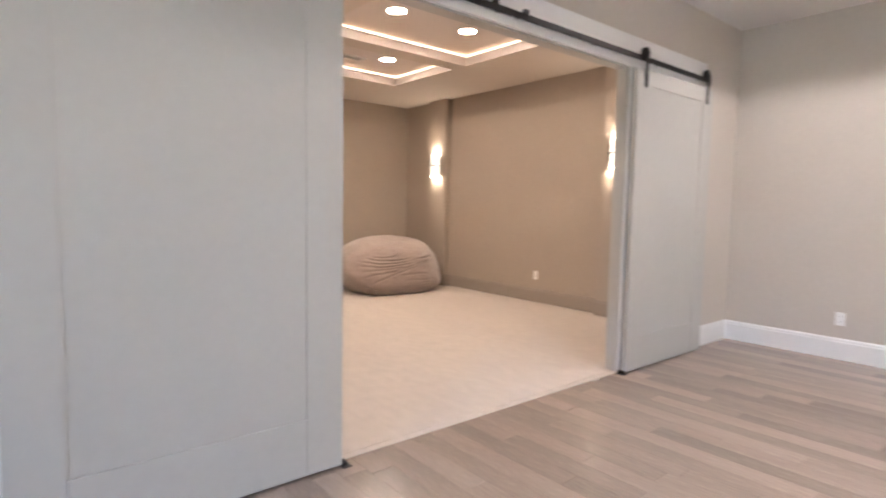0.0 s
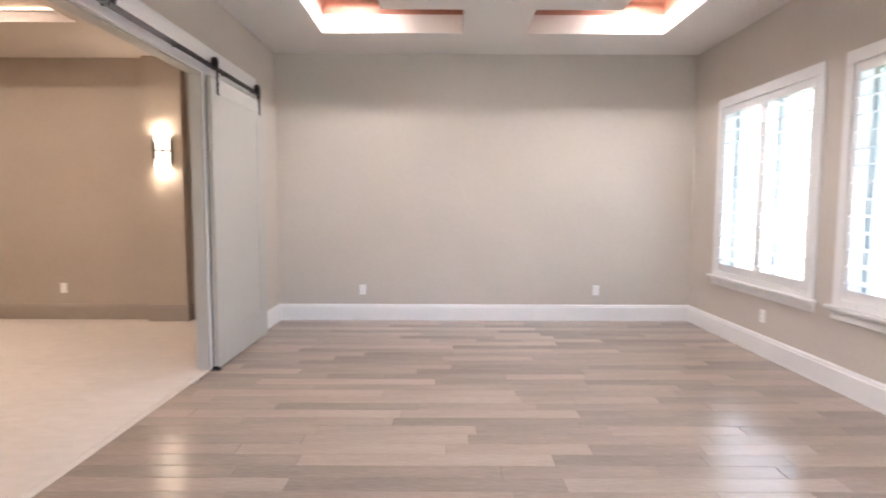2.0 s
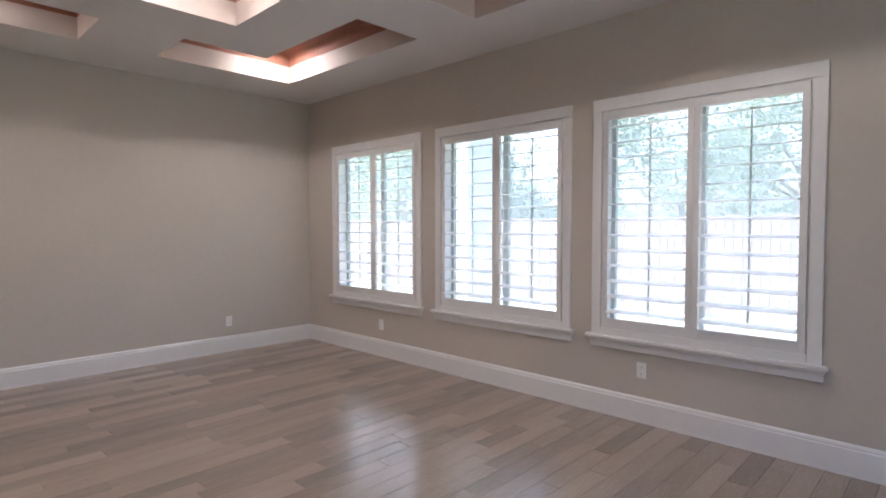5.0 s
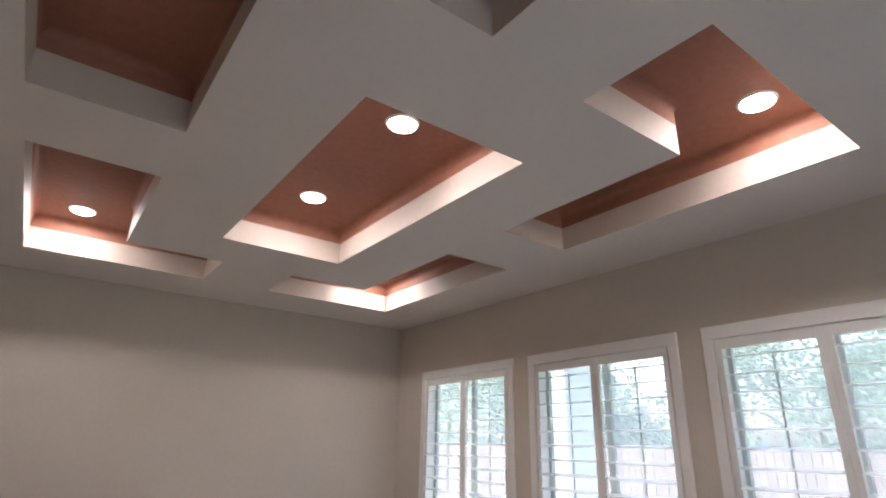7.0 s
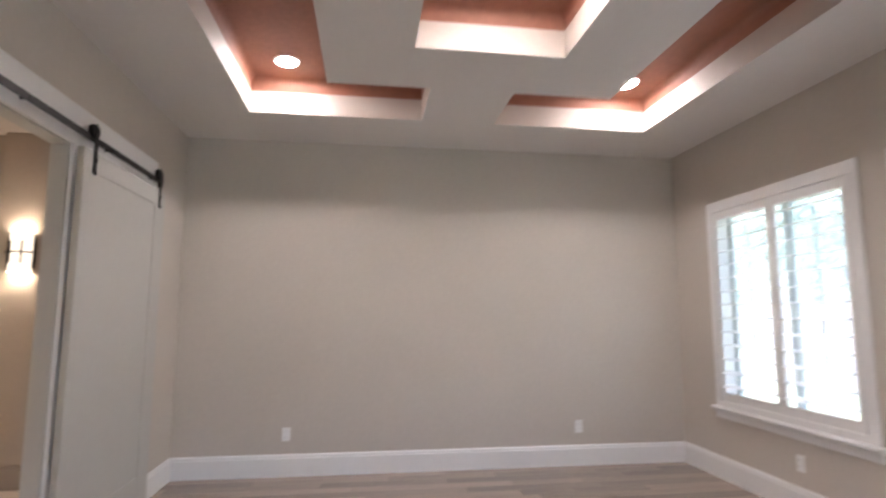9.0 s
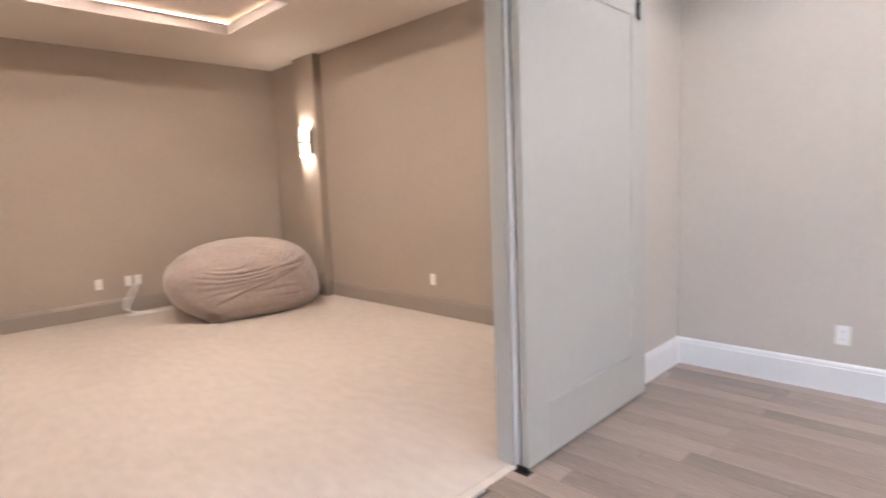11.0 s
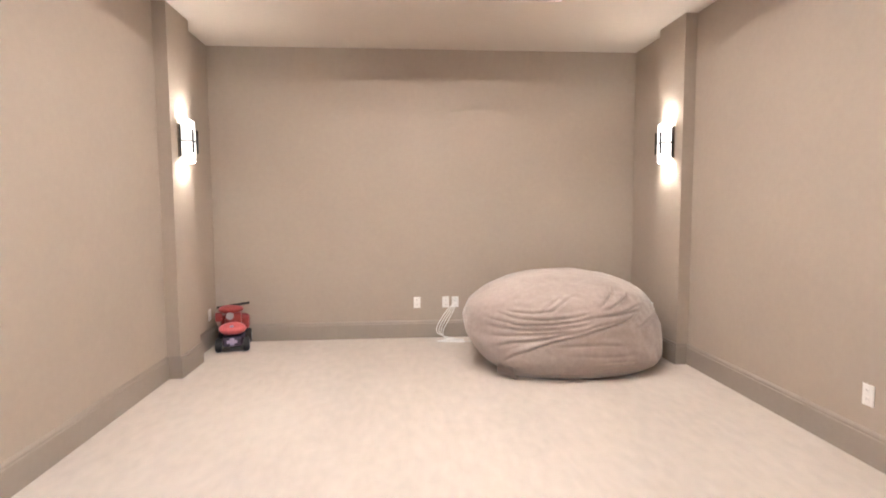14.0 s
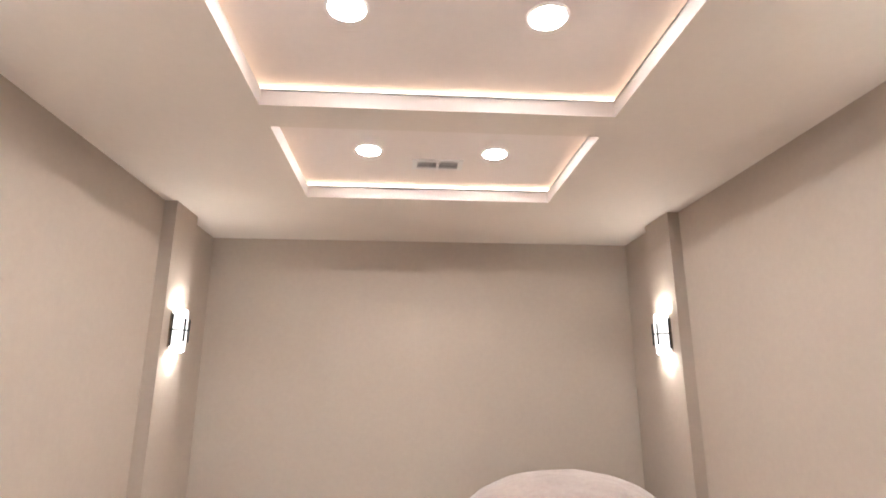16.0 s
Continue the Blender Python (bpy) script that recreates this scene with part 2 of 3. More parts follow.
COF = [(1.51, 3.76, -2.888, -1.928),
       (2.95, 5.015, -1.357, -0.70), (4.355, 5.015, -2.093, -1.357),
       (2.95, 5.015, -4.092, -3.465), (4.355, 5.015, -3.465, -2.715),
       (0.352, 2.31, -4.092, -3.465), (0.352, 0.945, -3.465, -2.708),
       (0.352, 2.335, -1.355, -0.697), (0.352, 0.885, -2.125, -1.355)]
REVEAL, CTOP = 3.228, 3.345     # top of the cream reveal, copper field above it
coffered("ceiling", XB, X2, YW, 0, H, COF, REVEAL, [CEIL, COPPER, CREAM], "pale ceiling with L-shaped coffers and copper-painted recesses", crown=CTOP)

TRAYS = [(2.542, 4.528, 2.922, 4.170), (2.542, 4.528, 1.410, 2.664)]
LIP, TTOP = 0.10, 3.14
# lip sides take the darkened tray paint to tone down the lamp light
coffered("ceiling_theatre", TL, TR, T0, TB, H2, TRAYS, H2 + LIP, [THCEIL, THCEIL, DIMLIP], "beige theatre ceiling with two lit tray recesses", closed=False)
for k, (a, b, c, d) in enumerate(TRAYS):
    z0, g = H2 + LIP, 0.075
    bm = bmesh.new()
    for r in ((a - g, a, c - g, d + g), (b, b + g, c - g, d + g), (a, b, c - g, c), (a, b, d, d + g)):
        box(bm, *r, z0 - 0.012, z0)
    for r in ((a - g - 0.02, a - g, c - g, d + g), (b + g, b + g + 0.02, c - g, d + g), (a - g, b + g, c - g - 0.02, c - g), (a - g, b + g, d + g, d + g + 0.02)):
        box(bm, *r, z0 - 0.012, TTOP)
    box(bm, a - g - 0.02, b + g + 0.02, c - g - 0.02, d + g + 0.02, TTOP, TTOP + 0.02)
    structure(part("ceiling_tray_%d" % (k + 1), bm, TRAY), "pinkish white tray recess with a light cove", "ceiling")
    strip = empty("led_strip", (a + b) / 2, (c + d) / 2, z0)
    tagged(strip, "warm amber strip light in the ceiling tray cove", "strip light", "cove lights")
    hx, hy = (b - a) / 2 + g, (d - c) / 2 + g
    for r in ((-hx, hx, -hy + 0.0005, -hy + 0.004), (-hx, hx, hy - 0.004, hy - 0.0005), (-hx + 0.0005, -hx + 0.004, -hy + 0.005, hy - 0.005), (hx - 0.004, hx - 0.0005, -hy + 0.005, hy - 0.005)):
        part("led_run", B(*r, 0.034, 0.044), LED, strip)

# ---- floors ----
floor = boxes("floor", SLOT, [(XB, X2, YW, 0.0, -0.12, -0.012)], "grey-brown oak plank floor", "floor")
carpet = boxes("floor_theatre", CARPET, [(TL - 0.02, TR, 0.03, TB, -0.12, 0.006)], "cream cut-pile carpet", "carpet")
boxes("floor_threshold", CARPET, [(OL, OR, -0.018, 0.03, -0.12, 0.003)], "rolled carpet edge at the doorway", "carpet edge")

# ---- baseboards ----
def baseboard(name, a, b, nx, ny, m, h=0.19, label="white painted baseboard with a stepped top"):
    """A moulded board along a to b whose face looks along (nx, ny)."""
    a, b = Vector((*a, 0)), Vector((*b, 0))
    n = Vector((nx, ny, 0))
    prof = [(0.0, 0.0), (0.018, 0.0), (0.018, h - 0.035), (0.013, h - 0.028), (0.013, h - 0.018), (0.008, h - 0.008), (0.0, h)]
    bm = bmesh.new()
    r0 = [bm.verts.new(a + n * p + Vector((0, 0, q))) for p, q in prof]
    r1 = [bm.verts.new(b + n * p + Vector((0, 0, q))) for p, q in prof]
    for i in range(len(prof)):
        j = (i + 1) % len(prof)
        bm.faces.new((r0[i], r0[j], r1[j], r1[i]))
    bm.faces.new(r0)
    bm.faces.new(r1[::-1])
    bmesh.ops.recalc_face_normals(bm, faces=bm.faces)
    return structure(part(name, bm, m), label, "baseboard")


baseboard("baseboard_east", (X2, YW), (X2, 0), -1, 0, WHITE)
baseboard("baseboard_south", (XB, YW), (X2 - 0.018, YW), 0, 1, WHITE)
baseboard("baseboard_north_1", (OR + 0.105, 0), (X2 - 0.018, 0), 0, -1, WHITE)
baseboard("baseboard_north_2", (XB, 0), (-0.16, 0), 0, -1, WHITE)
baseboard("baseboard_west", (XB, YW + 0.018), (XB, -3.5), 1, 0, WHITE)
TH = "taupe painted baseboard matching the wall"
baseboard("baseboard_theatre_north", (TL + 0.018, TB), (TR - 0.018, TB), 0, -1, THBASE, label=TH)
baseboard("baseboard_theatre_east", (TR, T0), (TR, TB), -1, 0, THBASE, label=TH)
baseboard("baseboard_theatre_west", (TL, T0), (TL, TB), 1, 0, THBASE, label=TH)

# ---- theatre pilasters ----
CL, CR = 1.457, 5.634
COLS = [(4.335, 4.785), (1.02, 1.45)]
k = 0
for c0, c1 in COLS:
    for left in (True, False):
        k += 1
        x0, x1 = (TL, CL) if left else (CR, TR)
        bm = B(x0, x1, c0, c1, 0, H2 - 0.001)
        col = structure(part("pilaster_%d" % k, bm, THEATRE), "taupe painted wall pilaster with a matching base", "pilaster")
        f, s = (CL, 1) if left else (CR, -1)
        bm = bmesh.new()
        t = 0.018
        box(bm, min(f, f + s * t), max(f, f + s * t), c0 - t, c1 + t, 0, 0.165, bevel=0.003)
        box(bm, min(f, f + s * 0.011), max(f, f + s * 0.011), c0 - 0.011, c1 + 0.011, 0.165, 0.19, bevel=0.003)
        for yy0, yy1 in ((c0 - t, c0), (c1, c1 + t)):
            box(bm, x0 + (0.019 if left else 0), x1 - (0 if left else 0.019), yy0, yy1, 0, 0.165)
            box(bm, x0 + (0.019 if left else 0), x1 - (0 if left else 0.019), yy0 + 0.006, yy1 - 0.006, 0.165, 0.19)
        part("base_trim", bm, THBASE, col)

# ---- doorway casing, jamb and barn doors ----
bm = bmesh.new()
box(bm, OR, OR + 0.08, -0.022, 0, 0, OH, bevel=0.003)
box(bm, OL - 0.10, OL, -0.022, 0, 0, OH, bevel=0.003)
box(bm, -0.20, X2 - 0.72, -0.024, 0, OH, OH + 0.225, bevel=0.003)
structure(part("trim_doorway", bm, WHITE), "white casing and header board round the opening", "door casing")
boxes("trim_jamb", DOOR, [(OR - 0.012, OR, 0.0, T0 + 0.004, 0, OH - 0.012), (OL, OL + 0.012, 0.0, T0 + 0.004, 0, OH - 0.012), (OL, OR, 0.0, T0 + 0.004, OH - 0.012, OH)],
      "grey painted door jamb lining", "jamb")
boxes("trim_side_casing", WHITE, [(-0.16, 0.035, -0.022, 0, 0, OH)], "white painted casing board beside the sliding door", "casing", bevel=0.003)


def barn_door(x0, x1):
    w, h, t = x1 - x0, 2.345, 0.04
    door = empty("barn_door", (x0 + x1) / 2, -0.062, 0.014)
    tagged(door, "grey painted shaker barn door slid open", "sliding door", "barn doors")
    s, rb, rt = 0.185, 0.27, 0.12
    hw = w / 2
    part("stile", B(-hw, -hw + s, -t / 2, t / 2, 0, h, bevel=0.002), DOOR, door)
    part("stile", B(hw - s, hw, -t / 2, t / 2, 0, h, bevel=0.002), DOOR, door)
    part("rail", B(-hw + s + 0.0005, hw - s - 0.0005, -t / 2, t / 2, 0, rb, bevel=0.002), DOOR, door)
    part("rail", B(-hw + s + 0.0005, hw - s - 0.0005, -t / 2, t / 2, h - rt, h, bevel=0.002), DOOR, door)
    part("panel", B(-hw + s - 0.004, hw - s + 0.004, -t / 2 + 0.006, t / 2 - 0.006, rb - 0.004, h - rt + 0.004), DOOR, door)
    for x in (-hw + 0.11, hw - 0.115):
        strap = part("strap", B(x - 0.021, x + 0.021, -t / 2 - 0.006, -t / 2 - 0.0005, h - 0.13, h + 0.15, bevel=0.002), BLACK, door, "black iron hanger strap")
        bm = tube(bmesh.new(), (x, -t / 2 + 0.0, h + 0.122), (x, t / 2 - 0.012, h + 0.122), 0.042, seg=28)
        part("roller", bm, BLACK, strap, smooth=False)
        bm = bmesh.new()
        for z in (h - 0.13, h - 0.05, h + 0.122):
            tube(bm, (x, -t / 2 - 0.014, z), (x, -t / 2 - 0.006, z), 0.011, 0.009, seg=6)
        part("bolts", bm, BLACK, strap)
    return door


barn_door(3.82, 5.05)
barn_door(0.03, 1.322)

track = empty("barn_door_track", 2.42, -0.062, 2.439)
tagged(track, "long black iron barn door track on a header board", "door track")
part("rail", B(-2.62, 2.57, -0.004, 0.004, -0.02, 0.02, bevel=0.001), BLACK, track)
for x in (-2.4, -1.6, -0.8, -0.05, 0.12, 0.9, 1.75, 2.45):
    bm = tube(bmesh.new(), (x, 0.004, 0), (x, 0.038, 0), 0.011, seg=12)
    tube(bm, (x, -0.012, 0), (x, -0.004, 0), 0.012, 0.010, seg=6)
    part("standoff", bm, BLACK, track)
for x in (-0.10, 0.16):
    bm = B(x - 0.02, x + 0.02, -0.012, 0.012, 0.019, 0.045, bevel=0.003)
    part("stop_block", bm, BLACK, track)
bm = B(-0.012, 0.012, -0.016, 0.016, -0.05, 0.05, bevel=0.003)
end = part("end_stop", bm, BLACK, track)
end.location = (2.575, 0, 0.005)
for x in (3.80, 1.345):
    g = empty("floor_guide", x, -0.062, 0)
    tagged(g, "small black floor guide at the barn door corner", "door guide", "floor guides")
    part("plate", B(-0.025, 0.02, -0.04, 0.036, 0.0, 0.005, bevel=0.001), BLACK, g)
    part("fin", B(-0.014, -0.004, -0.032, 0.028, 0.005, 0.032, bevel=0.002), BLACK, g)


# ---- recessed lamps ----
def can_lamp(x, y, z, lens, r=0.082, deep=0.010):
    lamp = empty("recessed_lamp", x, y, z)
    tagged(lamp, "lit round recessed ceiling lamp with a white trim ring", "ceiling lamp", "recessed lamps")
    bm = bmesh.new()
    prof = [(r - 0.003, -0.004), (r + 0.001, -deep), (r + 0.012, -deep), (r + 0.018, 0.0)]
    n = 32
    rings = [[bm.verts.new((p * math.cos(2 * math.pi * i / n), p * math.sin(2 * math.pi * i / n), q)) for i in range(n)] for p, q in prof]
    for ra, rb in zip(rings, rings[1:]):
        for i in range(n):
            bm.faces.new((ra[i], ra[(i + 1) % n], rb[(i + 1) % n], rb[i]))
    bmesh.ops.recalc_face_normals(bm, faces=bm.faces)
    part("trim_ring", bm, WHITE, lamp, smooth=True)
    part("lens", tube(bmesh.new(), (0, 0, -0.013), (0, 0, -0.001), r - 0.006, r - 0.002, seg=32), lens, lamp, "glowing lens")


for x, y in ((4.69, -1.025), (4.70, -3.785), (3.25, -2.405), (1.99, -2.405), (0.65, -3.77)):
    can_lamp(x, y, CTOP, LENS)
for y in (3.555, 2.035):
    for x in (3.075, 3.985):
        can_lamp(x, y, TTOP, THLENS)

vent = empty("ceiling_vent", 3.580, 3.780, TTOP)
tagged(vent, "pale metal air supply vent in the tray ceiling", "air vent")
part("backing", B(-0.15, 0.15, -0.05, 0.05, -0.003, -0.0005), SLOT, vent)
for r in ((-0.19, 0.19, -0.09, -0.055), (-0.19, 0.19, 0.055, 0.09), (-0.19, -0.155, -0.055, 0.055), (0.155, 0.19, -0.055, 0.055), (-0.008, 0.008, -0.055, 0.055)):
    part("frame_bar", B(*r, -0.012, -0.0005), GUARD, vent)
for i in range(7):
    y = -0.045 + i * 0.015
    s = part("slat", B(-0.153, 0.153, -0.006, 0.006, -0.001, 0.001), GUARD, vent)
    s.matrix_basis = pose(0, y, -0.0075, 28, 0, 0)


# ---- sconces ----
def half_drum(bm, rx, ry, z0, z1, a0=-90, a1=90, n=24, caps=True):
    """A drum cut in half, round side along +x."""
    pts = [(rx * math.cos(radians(a0 + (a1 - a0) * i / n)), ry * math.sin(radians(a0 + (a1 - a0) * i / n))) for i in range(n + 1)]
    lo = [bm.verts.new((x, y, z0)) for x, y in pts]
    hi = [bm.verts.new((x, y, z1)) for x, y in pts]
    for i in range(n):
        bm.faces.new((lo[i], lo[i + 1], hi[i + 1], hi[i]))
    if caps:
        bm.faces.new(lo[::-1]), bm.faces.new(hi), bm.faces.new((lo[0], hi[0], hi[-1], lo[-1]))
    return bm


def sconce(x, y, z, rz):
    """Faces along local +x."""
    s = empty("wall_sconce", x, y, z, rz)
    tagged(s, "lit half-round sconce of frosted glass with bronze bars", "wall lamp", "pilaster sconces")
    part("back_plate", B(0.0005, 0.012, -0.10, 0.10, -0.14, 0.14, bevel=0.003), BRONZE, s)
    bm = half_drum(bmesh.new(), 0.085, 0.088, -0.165, 0.165)
    bmesh.ops.translate(bm, verts=bm.verts, vec=(0.013, 0, 0))
    part("glass_shade", bm, TUBE, s, "glowing frosted glass half shade")
    for e in (-1, 1):
        bm = half_drum(bmesh.new(), 0.070, 0.072, min(e * 0.166, e * 0.169), max(e * 0.166, e * 0.169))
        bmesh.ops.translate(bm, verts=bm.verts, vec=(0.016, 0, 0))
        part("shade_opening", bm, BULB, s, "bright open end of the shade")
    for a in (-84, -27, 27, 84):
        h = 0.095 if abs(a) < 60 else 0.13
        m = Matrix.Translation((0.013, 0, 0)) @ Matrix.Rotation(radians(a), 4, "Z")
        bm = B(0.094, 0.108, -0.0075, 0.0075, -h, h, bevel=0.0015)
        bmesh.ops.transform(bm, matrix=m, verts=bm.verts)
        part("upright_bar", bm, BLACK, s)
    bm = bmesh.new()
    for i in range(18):
        b = box(bmesh.new(), 0.0945, 0.110, -0.0108, 0.0108, -0.006, 0.006)
        bmesh.ops.transform(b, matrix=Matrix.Translation((0.013, 0, 0)) @ Matrix.Rotation(radians(-85 + 10 * i), 4, "Z"), verts=b.verts)
        me = bpy.data.meshes.new("band_piece")
        b.to_mesh(me)
        b.free()
        bm.from_mesh(me)
        bpy.data.meshes.remove(me)
    part("cross_band", bm, BLACK, s)


for c0, c1 in COLS:
    sconce(CL, (c0 + c1) / 2, 1.935, 0)
    sconce(CR, (c0 + c1) / 2, 1.935, 180)


# ---- outlets ----
def outlet(x, y, z, rz, w=0.072, h=0.116):
    """A plate that faces along local -y."""
    o = empty("wall_outlet", x, y, z, rz)
    tagged(o, "white duplex power outlet with a cover plate", "power outlet", "wall outlets")
    part("cover_plate", B(-w / 2, w / 2, -0.007, -0.0005, -h / 2, h / 2, bevel=0.002), PLASTIC, o)
    for dz in (-0.024, 0.024):
        so = part("socket", B(-0.016, 0.016, -0.0095, -0.0068, dz - 0.016, dz + 0.016, bevel=0.001), PLASTIC, o)
        bm = bmesh.new()
        for dx in (-0.006, 0.006):
            box(bm, dx - 0.0012, dx + 0.0012, -0.0101, -0.0096, dz - 0.003, dz + 0.006)
        part("slots", bm, SLOT, so)


for x, y, z, rz in ((X2, -0.973, 0.36, -90), (X2, -3.697, 0.36, -90), (4.29, YW, 0.358, 180), (1.27, YW, 0.39, 180),
                    (TR, 2.500, 0.372, -90), (3.413, TB, 0.38, 0), (3.716, TB, 0.38, 0), (3.817, TB, 0.38, 0), (TL, 1.920, 0.373, 90),
                    (TL, 5.330, 0.33, 90), (TR, 5.030, 0.37, -90)):
    outlet(x, y, z, rz)


# ---- windows and shutters ----
def window(k, a, b):
    w = structure(part("window_%d" % k, B(a + CAS, b - CAS, YW - 0.17, YW - 0.13, WZ0, WZ0 + 0.045, bevel=0.002), FRAMEM),
                  "white cased double window with plantation shutters", "window")
    o0, o1 = a + CAS, b - CAS
    for r in ((o0, o0 + 0.045, WZ0 + 0.045, WZ1 - 0.045), (o1 - 0.045, o1, WZ0 + 0.045, WZ1 - 0.045), (o0, o1, WZ1 - 0.045, WZ1)):
        part("window_frame", B(r[0], r[1], YW - 0.17, YW - 0.13, r[2], r[3], bevel=0.002), FRAMEM, w)
    m = (a + b) / 2
    part("window_mullion", B(m - 0.03, m + 0.03, YW - 0.168, YW - 0.128, WZ0 + 0.045, WZ1 - 0.045, bevel=0.002), FRAMEM, w)
    for p, q in ((o0 + 0.045, m - 0.03), (m + 0.03, o1 - 0.045)):
        g = part("pane", B(p, q, YW - 0.152, YW - 0.148, WZ0 + 0.045, WZ1 - 0.045), GLASS, w)
        g.visible_shadow = False
    # room-side casing
    zt, zb = 2.436, 0.625
    for r in ((a, a + CAS, zb, zt - 0.092), (b - CAS, b, zb, zt - 0.092), (a, b, zt - 0.092, zt)):
        part("casing", B(r[0], r[1], YW + 0.0005, YW + 0.022, r[2], r[3], bevel=0.003), WHITE, w)
    part("casing", B(a + CAS, b - CAS, YW + 0.0005, YW + 0.022, zb, WZ0 + 0.012, bevel=0.003), WHITE, w)
    part("window_sill", B(a - 0.035, b + 0.035, YW + 0.0005, YW + 0.062, zb - 0.026, zb, bevel=0.006), WHITE, w)
    bm = B(a - 0.012, b + 0.012, YW + 0.0005, YW + 0.02, zb - 0.10, zb - 0.026, bevel=0.003)
    box(bm, a - 0.02, b + 0.02, YW + 0.0005, YW + 0.034, zb - 0.048, zb - 0.026, bevel=0.004)
    part("apron", bm, WHITE, w)
    for x0, x1, z0, z1 in ((o0, o0 + 0.012, WZ0 + 0.012, WZ1 - 0.012), (o1 - 0.012, o1, WZ0 + 0.012, WZ1 - 0.012), (o0, o1, WZ0, WZ0 + 0.012), (o0, o1, WZ1 - 0.012, WZ1)):
        part("reveal", B(x0, x1, YW - 0.128, YW, z0, z1), WHITE, w)
    # two shutter panels
    for p, q in ((o0 + 0.0125, m - 0.001), (m + 0.001, o1 - 0.0125)):
        shutter(p, q)


LOUVRE = {}


def shutter(p, q):
    z0, z1 = WZ0 + 0.0125, WZ1 - 0.0125
    s = empty("plantation_shutter", (p + q) / 2, YW + 0.002, z0)
    tagged(s, "white plantation shutter panel with open louvres", "shutter", "window shutters")
    hw, h, st = (q - p) / 2, z1 - z0, 0.042
    part("stile", B(-hw, -hw + st, -0.014, 0.014, 0, h, bevel=0.002), WHITE, s)
    part("stile", B(hw - st, hw, -0.014, 0.014, 0, h, bevel=0.002), WHITE, s)
    rb, rt = 0.075, 0.06
    part("rail", B(-hw + st, hw - st, -0.013, 0.013, 0, rb, bevel=0.002), WHITE, s)
    part("rail", B(-hw + st, hw - st, -0.013, 0.013, h - rt, h, bevel=0.002), WHITE, s)
    n = 13
    pitch = (h - rb - rt) / n
    lw = 2 * (hw - st) - 0.006
    key = round(lw, 3)
    for i in range(n):
        if key not in LOUVRE:
            bm = bmesh.new()
            m = 10
            ring = [(0.055 * math.cos(2 * math.pi * j / m), 0.0055 * math.sin(2 * math.pi * j / m)) for j in range(m)]
            r0 = [bm.verts.new((-lw / 2, y, z)) for y, z in ring]
            r1 = [bm.verts.new((lw / 2, y, z)) for y, z in ring]
            for j in range(m):
                bm.faces.new((r0[j], r0[(j + 1) % m], r1[(j + 1) % m], r1[j]))
            bm.faces.new(r0), bm.faces.new(r1[::-1])
            bmesh.ops.recalc_face_normals(bm, faces=bm.faces)
            o = part("louvre", bm, WHITE, s)
            LOUVRE[key] = o.data
        else:
            o = new("louvre", LOUVRE[key])
            o.parent = s
        o.matrix_basis = pose(0, 0, rb + pitch * (i + 0.5), TILT + random.uniform(-0.6, 0.6), 0, 0)
    part("tilt_rod", B(-0.006, 0.006, -0.066, -0.058, rb + 0.03, h - rt - 0.03, bevel=0.001), FRAMEM, s, "thin rear tilt rod")


TILT = -8.0
for k, (a, b) in enumerate(WINDOWS):
    window(k + 1, a, b)


